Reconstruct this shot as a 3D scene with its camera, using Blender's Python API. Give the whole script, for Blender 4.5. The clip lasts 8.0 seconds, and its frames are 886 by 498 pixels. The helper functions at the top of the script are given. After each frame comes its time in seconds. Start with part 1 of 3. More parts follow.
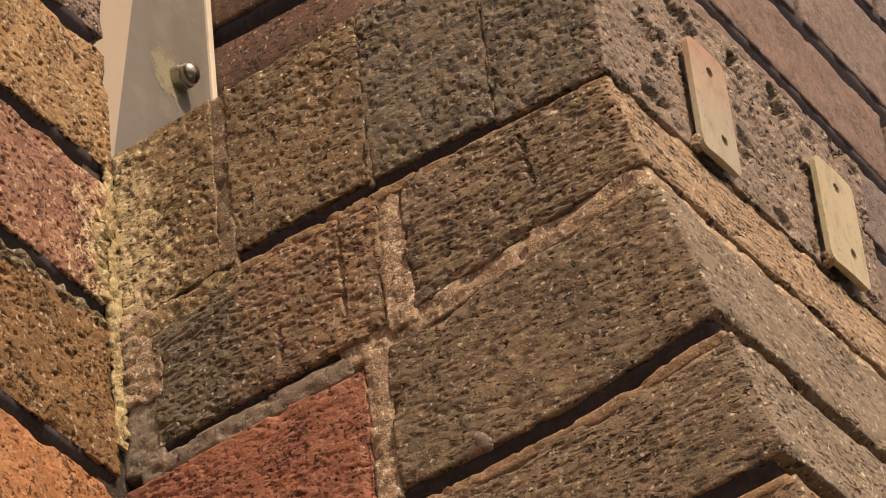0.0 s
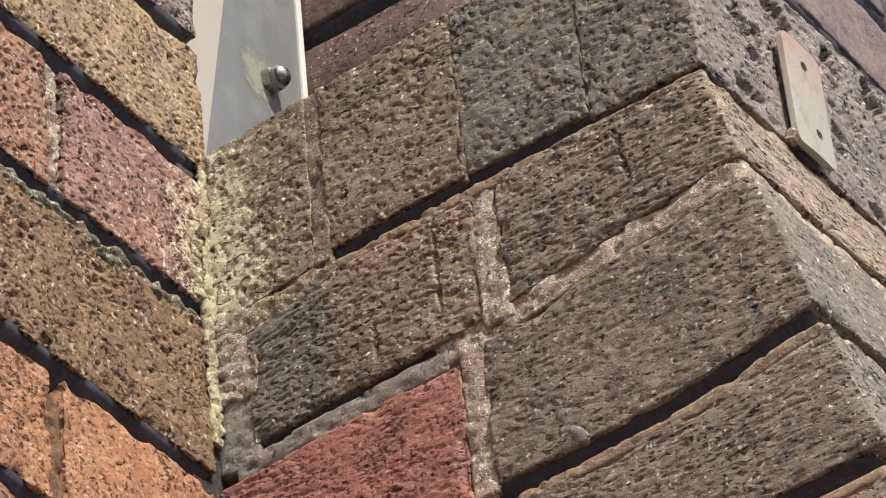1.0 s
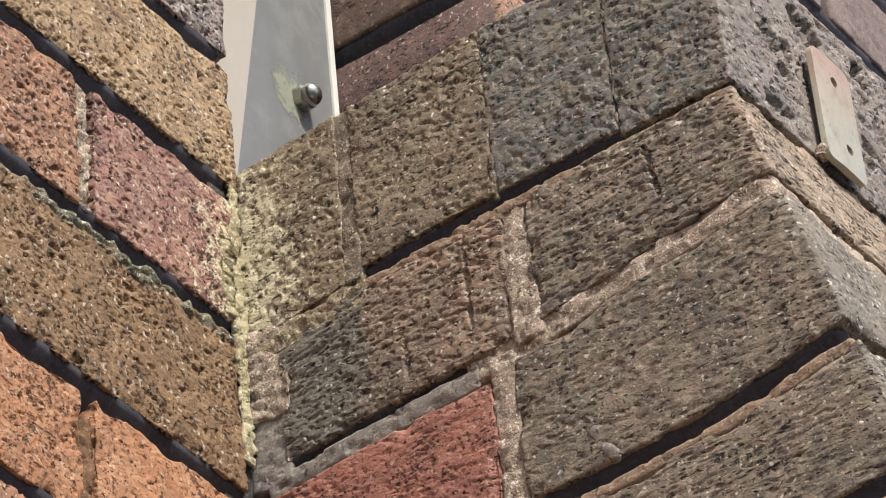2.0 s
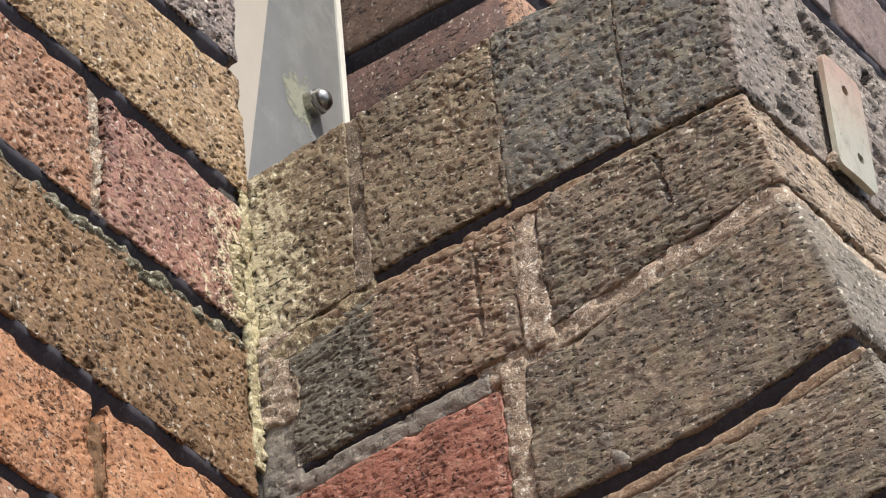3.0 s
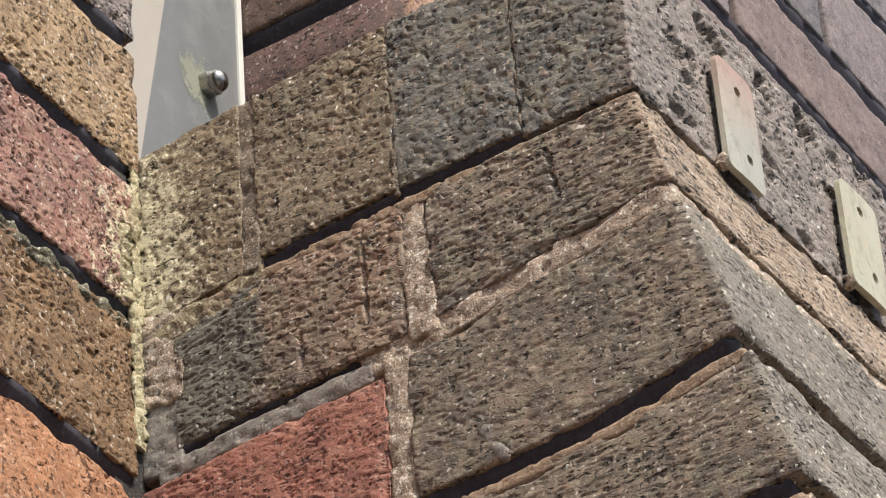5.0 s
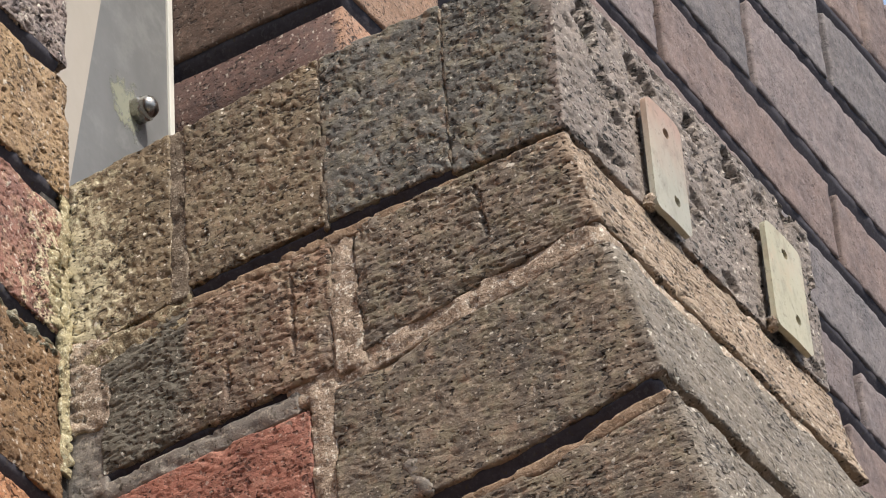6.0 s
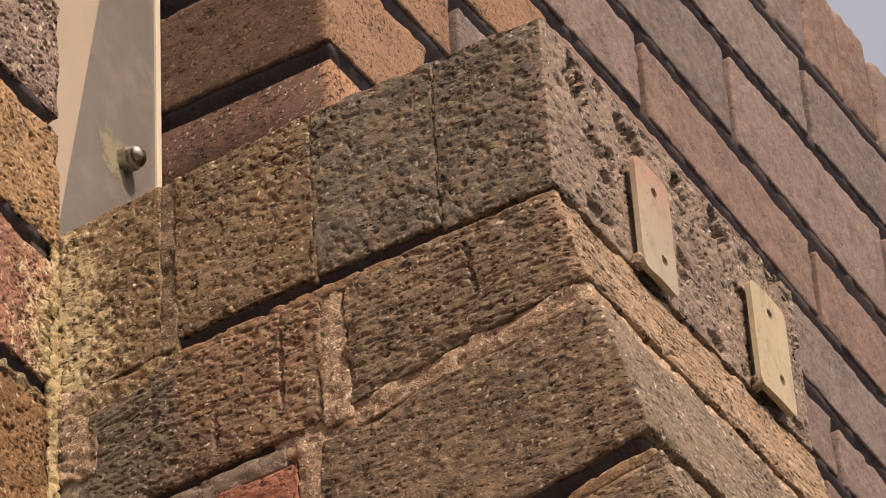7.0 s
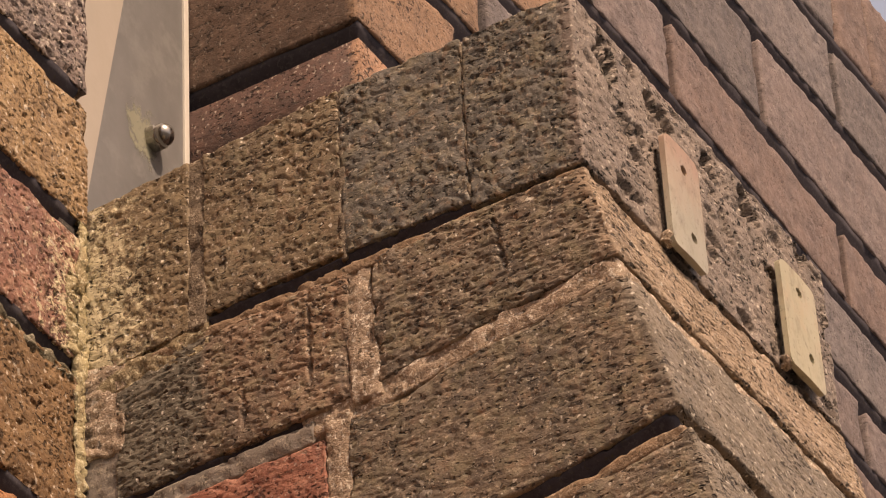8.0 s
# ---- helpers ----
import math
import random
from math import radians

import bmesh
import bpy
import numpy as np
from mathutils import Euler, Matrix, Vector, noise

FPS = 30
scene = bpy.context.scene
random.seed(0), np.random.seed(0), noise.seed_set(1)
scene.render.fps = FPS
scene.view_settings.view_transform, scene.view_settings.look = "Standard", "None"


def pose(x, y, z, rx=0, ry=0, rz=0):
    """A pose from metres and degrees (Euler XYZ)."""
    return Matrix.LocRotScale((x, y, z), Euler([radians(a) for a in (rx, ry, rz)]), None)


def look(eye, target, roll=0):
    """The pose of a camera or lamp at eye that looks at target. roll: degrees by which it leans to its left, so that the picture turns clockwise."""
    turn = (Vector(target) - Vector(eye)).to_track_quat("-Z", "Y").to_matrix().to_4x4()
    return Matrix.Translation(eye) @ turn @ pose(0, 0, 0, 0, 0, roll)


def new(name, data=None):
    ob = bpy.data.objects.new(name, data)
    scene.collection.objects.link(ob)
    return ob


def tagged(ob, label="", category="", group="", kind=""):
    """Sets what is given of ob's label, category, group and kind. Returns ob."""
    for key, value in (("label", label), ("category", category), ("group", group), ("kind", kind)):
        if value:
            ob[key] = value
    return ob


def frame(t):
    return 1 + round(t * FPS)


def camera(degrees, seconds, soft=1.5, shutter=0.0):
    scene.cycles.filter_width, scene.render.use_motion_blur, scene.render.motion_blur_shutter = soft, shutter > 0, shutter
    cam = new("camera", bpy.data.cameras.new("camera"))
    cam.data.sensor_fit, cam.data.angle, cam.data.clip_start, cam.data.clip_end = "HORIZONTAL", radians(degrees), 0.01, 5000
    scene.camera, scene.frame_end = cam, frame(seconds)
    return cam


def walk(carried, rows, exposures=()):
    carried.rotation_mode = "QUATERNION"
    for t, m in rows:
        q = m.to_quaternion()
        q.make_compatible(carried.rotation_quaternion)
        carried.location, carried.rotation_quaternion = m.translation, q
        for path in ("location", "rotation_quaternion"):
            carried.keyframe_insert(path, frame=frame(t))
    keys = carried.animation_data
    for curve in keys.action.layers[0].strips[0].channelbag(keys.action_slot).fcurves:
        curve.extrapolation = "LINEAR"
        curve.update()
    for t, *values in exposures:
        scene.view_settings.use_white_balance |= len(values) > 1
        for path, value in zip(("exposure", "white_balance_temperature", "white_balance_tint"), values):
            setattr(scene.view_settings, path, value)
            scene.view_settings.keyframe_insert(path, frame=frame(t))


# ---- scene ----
cam = camera(12.784, 8.0, soft=1.15)
walk(cam, [
    (0.00, look((0.5389, -1.0480, 1.5478), (-0.1138, 0.0550, 2.5057), -6.51)),
    (0.50, look((0.5318, -1.0506, 1.5427), (-0.1393, 0.0376, 2.5047), -6.00)),
    (1.00, look((0.5298, -1.0456, 1.5414), (-0.1461, 0.0348, 2.5087), -5.91)),
    (1.50, look((0.5306, -1.0462, 1.5411), (-0.1479, 0.0286, 2.5129), -5.95)),
    (2.00, look((0.5324, -1.0448, 1.5415), (-0.1531, 0.0240, 2.5151), -5.83)),
    (3.50, look((0.5316, -1.0513, 1.5407), (-0.1518, 0.0168, 2.5165), -5.34)),
    (4.00, look((0.5349, -1.0543, 1.5397), (-0.1412, 0.0176, 2.5164), -5.16)),
    (4.50, look((0.5309, -1.0519, 1.5406), (-0.1365, 0.0300, 2.5123), -4.87)),
    (4.70, look((0.5335, -1.0485, 1.5408), (-0.1297, 0.0391, 2.5090), -4.77)),
    (5.80, look((0.5410, -1.0583, 1.5385), (-0.0906, 0.0480, 2.5067), -4.27)),
    (6.00, look((0.5412, -1.0619, 1.5391), (-0.0839, 0.0459, 2.5097), -4.25)),
    (6.50, look((0.5395, -1.0703, 1.5387), (-0.0723, 0.0376, 2.5177), -4.05)),
    (7.00, look((0.5403, -1.0751, 1.5371), (-0.0680, 0.0301, 2.5211), -3.79)),
    (7.50, look((0.5391, -1.0738, 1.5366), (-0.0726, 0.0288, 2.5215), -3.47)),
    (8.00, look((0.5355, -1.0704, 1.5359), (-0.0829, 0.0318, 2.5170), -3.30)),
], exposures=[(0.0, -0.3, 9200, 26), (0.5, -0.1, 7700, 16), (1.0, 0.18, 5900, 10), (4.7, 0.19, 5850, 10), (6.0, 0.04, 5950, 11), (6.5, -0.11, 7500, 19), (7.0, -0.23, 8400, 28), (8.0, -0.25, 8700, 30)])

# ---- light: hazy sun high on the open side of the wall, pale sky ----
SUN_AZ, SUN_EL = -24.0, 50.0         # degrees from +x towards +y, and above the horizon
world = bpy.data.worlds.new("sky")
scene.world = world
world.use_nodes = True
wn = world.node_tree
sky = wn.nodes.new("ShaderNodeTexSky")
sky.sky_type, sky.sun_disc = "NISHITA", False
sky.sun_elevation, sky.sun_rotation = radians(SUN_EL), radians(90 - SUN_AZ)
sky.air_density, sky.dust_density = 1.0, 8.0
haze = wn.nodes.new("ShaderNodeMix")          # a thin white veil over the whole sky
haze.data_type = "RGBA"
haze.inputs[0].default_value = 0.5
haze.inputs[7].default_value = (4.7, 5.9, 7.4, 1)
wn.links.new(sky.outputs[0], haze.inputs[6])
wn.links.new(haze.outputs[2], wn.nodes["Background"].inputs[0])
wn.nodes["Background"].inputs[1].default_value = 0.15
sun = new("sun", bpy.data.lights.new("sun", "SUN"))
sun.data.energy, sun.data.angle, sun.data.color = 4.4, radians(0.6), (1.0, 0.92, 0.78)
way = Vector((math.cos(radians(SUN_EL)) * math.cos(radians(SUN_AZ)), math.cos(radians(SUN_EL)) * math.sin(radians(SUN_AZ)), math.sin(radians(SUN_EL))))
sun.matrix_world = look(way * 20, (0, 0, 0))

H = 2.5                              # height of the bed under the pier's coping
W = -0.236                           # plane of the wall that the pier stands against


# ---- materials ----
class Nodes:
    def __init__(self, name):
        self.mat = bpy.data.materials.new(name)
        self.mat.use_nodes = True
        self.t = self.mat.node_tree
        self.bsdf = self.t.nodes["Principled BSDF"]

    def add(self, kind, **values):
        n = self.t.nodes.new(kind)
        for k, v in values.items():
            n.inputs[k].default_value = v
        return n

    def link(self, a, b):
        self.t.links.new(a, b)

    def place(self, scale):
        """World position, stretched."""
        g = self.add("ShaderNodeNewGeometry")
        m = self.t.nodes.new("ShaderNodeMapping")
        m.inputs["Scale"].default_value = scale
        self.link(g.outputs["Position"], m.inputs["Vector"])
        return m.outputs[0]

    def noise(self, scale, detail=3, rough=0.6, stretch=(1, 1, 1)):
        n = self.add("ShaderNodeTexNoise", Scale=scale, Detail=detail, Roughness=rough)
        self.link(self.place(stretch), n.inputs["Vector"])
        return n.outputs[0]

    def ramp(self, fac, *stops):
        r = self.t.nodes.new("ShaderNodeValToRGB")
        e = r.color_ramp.elements
        while len(e) < len(stops):
            e.new(0.5)
        for el, (pos, col) in zip(e, stops):
            el.position = pos
            el.color = (*col, 1) if isinstance(col, tuple) else (col, col, col, 1)
        self.link(fac, r.inputs[0])
        return r.outputs[0]

    def mix(self, fac, a, b, mode="MIX"):
        m = self.t.nodes.new("ShaderNodeMix")
        m.data_type, m.blend_type = "RGBA", mode
        for sock, v in ((m.inputs[0], fac), (m.inputs[6], a), (m.inputs[7], b)):
            if isinstance(v, (int, float)):
                sock.default_value = v
            elif isinstance(v, tuple):
                sock.default_value = (*v, 1)
            else:
                self.link(v, sock)
        return m.outputs[2]

    def bump(self, height, strength, distance):
        b = self.add("ShaderNodeBump", Strength=strength, Distance=distance)
        self.link(height, b.inputs["Height"])
        last = self.bsdf.inputs["Normal"].links
        if last:
            self.link(last[0].from_socket, b.inputs["Normal"])
        self.link(b.outputs[0], self.bsdf.inputs["Normal"])


def brick_material(name, main, dark, light, vary=0.25, specks=0.5, crust=0.0, lichen=0.0, grain=1.0, flank=None, sooty=None, face=None, drag=1.0):
    """drag: how far the pits are drawn out along the bed, 1 for round ones."""
    n = Nodes(name)
    c = n.mix(n.ramp(n.noise(38, 5, 0.7), (0.38, 0.0), (0.60, 1.0)), main, tuple(v * 0.86 for v in dark))
    c = n.mix(n.ramp(n.noise(130, 4, 0.7), (0.46, 0.0), (0.66, 0.9)), c, light)
    if crust:                        # grey-black weathering crust in patches, streaked downwards
        c = n.mix(n.ramp(n.noise(26, 4, 0.7, (1, 1, 0.45)), (0.5 - crust * 0.2, 0.0), (0.62, 0.6)), c, (0.10, 0.088, 0.07))
    if crust:                        # thin algae and dust
        c = n.mix(n.ramp(n.noise(85, 4, 0.7), (0.48, 0.0), (0.62, 0.55)), c, (0.29, 0.245, 0.15))
        c = n.mix(n.ramp(n.noise(140, 4, 0.7), (0.54, 0.0), (0.66, 0.5)), c, (0.34, 0.215, 0.135))
        c = n.mix(n.ramp(n.noise(270, 4, 0.75, (0.8, 0.8, 1.1)), (0.585, 0.0), (0.635, 0.8)), c, (0.44, 0.34, 0.235))
    if flank:                        # the pier's outer flank takes its own lighter colour
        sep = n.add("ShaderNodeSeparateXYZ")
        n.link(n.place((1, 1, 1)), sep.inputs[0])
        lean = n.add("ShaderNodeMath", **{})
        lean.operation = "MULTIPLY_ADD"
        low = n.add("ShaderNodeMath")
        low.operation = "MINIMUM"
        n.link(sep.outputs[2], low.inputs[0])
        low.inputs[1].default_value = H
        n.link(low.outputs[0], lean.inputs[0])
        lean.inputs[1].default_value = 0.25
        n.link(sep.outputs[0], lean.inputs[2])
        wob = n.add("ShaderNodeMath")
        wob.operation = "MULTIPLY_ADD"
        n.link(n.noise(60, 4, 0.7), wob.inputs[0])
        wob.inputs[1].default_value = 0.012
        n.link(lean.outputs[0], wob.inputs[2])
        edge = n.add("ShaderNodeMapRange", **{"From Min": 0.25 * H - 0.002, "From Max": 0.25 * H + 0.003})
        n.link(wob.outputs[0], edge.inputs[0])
        flank_tone = n.mix(n.ramp(n.noise(45, 4, 0.7), (0.35, 0.0), (0.65, 1.0)), flank, tuple(v * 0.66 for v in flank))
        c = n.mix(edge.outputs[0], c, flank_tone)
    if face:                         # sunlit long face against darker reveal, the difference put into the colour
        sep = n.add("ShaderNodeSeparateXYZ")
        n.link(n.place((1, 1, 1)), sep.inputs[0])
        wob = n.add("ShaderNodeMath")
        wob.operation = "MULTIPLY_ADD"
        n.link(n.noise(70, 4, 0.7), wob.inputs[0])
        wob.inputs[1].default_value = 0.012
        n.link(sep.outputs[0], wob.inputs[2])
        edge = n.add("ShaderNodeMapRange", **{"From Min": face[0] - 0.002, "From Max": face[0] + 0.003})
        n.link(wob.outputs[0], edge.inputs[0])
        lit_face = n.mix(n.ramp(n.noise(45, 4, 0.7), (0.35, 0.0), (0.65, 1.0)), face[1], tuple(v * 0.75 for v in face[1]))
        c = n.mix(edge.outputs[0], c, lit_face)
    if sooty:                        # one end blackened, with a wavering edge
        sep = n.add("ShaderNodeSeparateXYZ")
        n.link(n.place((1, 1, 1)), sep.inputs[0])
        wob = n.add("ShaderNodeMath")
        wob.operation = "MULTIPLY_ADD"
        n.link(n.noise(40, 4, 0.7), wob.inputs[0])
        wob.inputs[1].default_value = 0.05
        n.link(sep.outputs[0], wob.inputs[2])
        end = n.add("ShaderNodeMapRange", **{"From Min": sooty + 0.028, "From Max": sooty + 0.018})
        n.link(wob.outputs[0], end.inputs[0])
        c = n.mix(end.outputs[0], c, n.mix(n.noise(90, 4, 0.7), (0.19, 0.17, 0.125), (0.14, 0.12, 0.09)))
    info = n.add("ShaderNodeObjectInfo")
    hsv = n.add("ShaderNodeHueSaturation")
    val = n.add("ShaderNodeMapRange", **{"To Min": 1 - vary, "To Max": 1 + vary})
    n.link(info.outputs["Random"], val.inputs[0])
    n.link(val.outputs[0], hsv.inputs["Value"])
    n.link(c, hsv.inputs["Color"])
    c = hsv.outputs[0]
    # pale grains and dark specks
    c = n.mix(n.ramp(n.noise(460, 3, 0.6), (0.60, 0.0), (0.69, min(1.0, specks * 1.0))), c, (0.70, 0.60, 0.46))
    if lichen:                       # thickest in the damp angle between pier and wall
        away = n.t.nodes.new("ShaderNodeVectorMath")
        away.operation = "DISTANCE"
        n.link(n.place((1, 1, 0.35)), away.inputs[0])
        away.inputs[1].default_value = (W, 0, 0.35 * (H + 0.018))
        damp = n.add("ShaderNodeMapRange", **{"From Min": 0.050, "From Max": 0.004, "To Min": -0.05, "To Max": 0.18 * lichen})
        n.link(away.outputs["Value"], damp.inputs[0])
        both = n.t.nodes.new("ShaderNodeMath")
        both.operation = "ADD"
        n.link(n.noise(170, 5, 0.8), both.inputs[0])
        n.link(damp.outputs[0], both.inputs[1])
        c = n.mix(n.ramp(both.outputs[0], (0.585, 0.0), (0.64, 0.9)), c, (0.64, 0.55, 0.35))
    c = n.mix(n.ramp(n.noise(210, 5, 0.8, (0.7, 0.7, 1.1)), (0.36, 0.42), (0.50, 0.0)), c, tuple(v * 0.5 for v in dark))
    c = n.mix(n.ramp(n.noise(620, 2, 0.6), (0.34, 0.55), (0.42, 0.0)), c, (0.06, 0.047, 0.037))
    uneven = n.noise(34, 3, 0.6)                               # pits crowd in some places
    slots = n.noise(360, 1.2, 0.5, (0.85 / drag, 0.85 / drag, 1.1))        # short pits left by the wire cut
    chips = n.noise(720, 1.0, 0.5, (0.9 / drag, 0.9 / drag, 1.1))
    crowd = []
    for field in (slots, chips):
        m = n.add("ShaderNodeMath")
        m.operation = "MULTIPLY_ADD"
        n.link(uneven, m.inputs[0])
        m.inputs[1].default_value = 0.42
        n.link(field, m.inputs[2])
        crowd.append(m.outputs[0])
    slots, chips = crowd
    # both kinds of pit are darkened too, shade inside them put into the colour
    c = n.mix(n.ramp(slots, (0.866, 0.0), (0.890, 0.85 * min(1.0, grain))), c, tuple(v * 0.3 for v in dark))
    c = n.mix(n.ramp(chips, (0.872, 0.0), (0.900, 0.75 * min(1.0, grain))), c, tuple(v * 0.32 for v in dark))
    c = n.mix(n.ramp(n.noise(400, 0.6, 0.5), (0.70, 0.0), (0.73, min(1.0, specks * 1.05))), c, (0.82, 0.74, 0.60))
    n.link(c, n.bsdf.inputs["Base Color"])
    n.link(n.ramp(n.noise(60, 2), (0.3, 0.70), (0.7, 0.92)), n.bsdf.inputs["Roughness"])
    n.bsdf.inputs["Specular IOR Level"].default_value = 0.4
    n.bump(n.ramp(slots, (0.842, 1.0), (0.902, 0.0)), 1.0 * grain, 0.0014)
    n.bump(n.ramp(chips, (0.846, 1.0), (0.915, 0.0)), 1.0 * grain, 0.0008)
    n.bump(n.noise(240, 4, 0.65, (0.65, 0.65, 1.0)), 0.8 * grain, 0.0013)
    n.bump(n.noise(1100, 2, 0.6), 0.7 * grain, 0.0004)
    return n.mat


COAT = ((0.220, 0.164, 0.113), (0.150, 0.115, 0.085), (0.36, 0.280, 0.196))
STONE = ((0.185, 0.172, 0.143), (0.132, 0.125, 0.108), (0.29, 0.270, 0.225))
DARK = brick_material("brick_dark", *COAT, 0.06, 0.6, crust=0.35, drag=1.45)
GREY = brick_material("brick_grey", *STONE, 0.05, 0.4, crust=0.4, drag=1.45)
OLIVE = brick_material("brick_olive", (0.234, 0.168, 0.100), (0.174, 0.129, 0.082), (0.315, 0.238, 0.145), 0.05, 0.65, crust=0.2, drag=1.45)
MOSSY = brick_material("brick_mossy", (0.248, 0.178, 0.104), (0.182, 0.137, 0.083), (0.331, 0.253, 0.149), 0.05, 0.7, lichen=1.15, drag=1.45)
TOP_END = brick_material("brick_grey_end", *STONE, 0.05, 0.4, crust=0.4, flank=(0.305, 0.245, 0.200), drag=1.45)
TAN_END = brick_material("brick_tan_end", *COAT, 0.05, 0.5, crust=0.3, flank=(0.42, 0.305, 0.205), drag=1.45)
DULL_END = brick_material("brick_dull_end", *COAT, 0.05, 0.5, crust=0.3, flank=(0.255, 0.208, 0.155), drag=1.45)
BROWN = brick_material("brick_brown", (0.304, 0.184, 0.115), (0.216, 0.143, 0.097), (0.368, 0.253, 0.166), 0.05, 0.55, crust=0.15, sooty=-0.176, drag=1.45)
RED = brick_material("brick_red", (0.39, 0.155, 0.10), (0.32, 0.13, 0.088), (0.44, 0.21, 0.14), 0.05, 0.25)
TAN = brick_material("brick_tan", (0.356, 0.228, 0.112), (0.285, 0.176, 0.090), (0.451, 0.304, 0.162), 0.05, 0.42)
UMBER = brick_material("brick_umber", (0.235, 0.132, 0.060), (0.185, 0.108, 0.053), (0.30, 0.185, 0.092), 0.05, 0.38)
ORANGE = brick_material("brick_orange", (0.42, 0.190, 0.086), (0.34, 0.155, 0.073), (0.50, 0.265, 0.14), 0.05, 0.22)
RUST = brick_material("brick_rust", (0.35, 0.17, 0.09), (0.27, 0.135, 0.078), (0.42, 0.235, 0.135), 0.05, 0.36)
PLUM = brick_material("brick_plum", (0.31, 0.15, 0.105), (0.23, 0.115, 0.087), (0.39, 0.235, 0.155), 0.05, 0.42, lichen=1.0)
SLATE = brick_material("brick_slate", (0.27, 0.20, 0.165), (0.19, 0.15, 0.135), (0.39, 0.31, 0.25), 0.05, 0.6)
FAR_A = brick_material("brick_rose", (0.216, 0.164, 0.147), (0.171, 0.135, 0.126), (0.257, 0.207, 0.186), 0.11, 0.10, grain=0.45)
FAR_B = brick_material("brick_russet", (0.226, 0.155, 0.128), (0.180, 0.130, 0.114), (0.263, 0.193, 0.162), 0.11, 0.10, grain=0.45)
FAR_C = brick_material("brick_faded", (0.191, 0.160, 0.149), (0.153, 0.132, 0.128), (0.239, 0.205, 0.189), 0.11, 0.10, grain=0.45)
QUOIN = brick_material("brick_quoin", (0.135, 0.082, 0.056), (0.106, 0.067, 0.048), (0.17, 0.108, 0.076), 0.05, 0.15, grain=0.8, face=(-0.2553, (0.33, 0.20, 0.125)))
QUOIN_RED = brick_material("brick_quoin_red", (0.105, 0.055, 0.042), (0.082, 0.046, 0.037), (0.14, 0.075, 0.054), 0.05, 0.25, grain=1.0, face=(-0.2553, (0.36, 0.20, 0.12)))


def mortar_material(name, main, other, spots, strength=1.0):
    n = Nodes(name)
    c = n.mix(n.ramp(n.noise(70, 5, 0.75), (0.40, 0.0), (0.60, 1.0)), main, other)
    c = n.mix(n.ramp(n.noise(190, 4, 0.75), (0.52, 0.0), (0.66, 0.5)), c, tuple(v * 0.62 for v in other))
    c = n.mix(n.ramp(n.noise(480, 3, 0.65), (0.55, 0.0), (0.63, 0.85)), c, spots)
    c = n.mix(n.ramp(n.noise(300, 2, 0.6, (1.3, 1.3, 0.8)), (0.62, 0.0), (0.72, 0.8)), c, (0.06, 0.05, 0.035))
    n.link(c, n.bsdf.inputs["Base Color"])
    n.bsdf.inputs["Roughness"].default_value = 0.95
    n.bsdf.inputs["Specular IOR Level"].default_value = 0.1
    n.bump(n.noise(340, 5, 0.8), 0.8 * min(1.0, strength), 0.0014 * strength)
    n.bump(n.noise(1000, 2, 0.6), 0.7 * strength, 0.0008)
    return n.mat


MORTAR = mortar_material("mortar_raked", (0.085, 0.075, 0.066), (0.06, 0.055, 0.05), (0.15, 0.13, 0.105))
# bed mortar coloured near-black to stand for the shade under each course
SHADE = mortar_material("mortar_shade", (0.056, 0.051, 0.058), (0.044, 0.040, 0.046), (0.07, 0.064, 0.068), 0.25)
SANDY = mortar_material("mortar_sandy", (0.55, 0.42, 0.305), (0.33, 0.245, 0.175), (0.88, 0.79, 0.65), 1.4)
GREYM = mortar_material("mortar_grey", (0.27, 0.23, 0.19), (0.20, 0.175, 0.145), (0.42, 0.36, 0.28), 0.6)
DUST = mortar_material("mortar_weathered", (0.27, 0.21, 0.15), (0.16, 0.125, 0.092), (0.50, 0.42, 0.31), 1.1)
EARTH = mortar_material("mortar_earthy", (0.20, 0.115, 0.062), (0.15, 0.088, 0.05), (0.28, 0.17, 0.10), 0.8)
LICHEN = mortar_material("mortar_lichen", (0.56, 0.48, 0.285), (0.40, 0.32, 0.19), (0.82, 0.76, 0.54), 1.2)
CRUMB = mortar_material("mortar_crumbly", (0.25, 0.22, 0.15), (0.15, 0.135, 0.09), (0.66, 0.62, 0.50), 1.3)
BUFF = mortar_material("mortar_buff", (0.33, 0.225, 0.145), (0.25, 0.175, 0.115), (0.45, 0.34, 0.24), 0.8)
LIMY = mortar_material("mortar_limy", (0.36, 0.28, 0.17), (0.26, 0.20, 0.125), (0.70, 0.62, 0.42), 1.1)


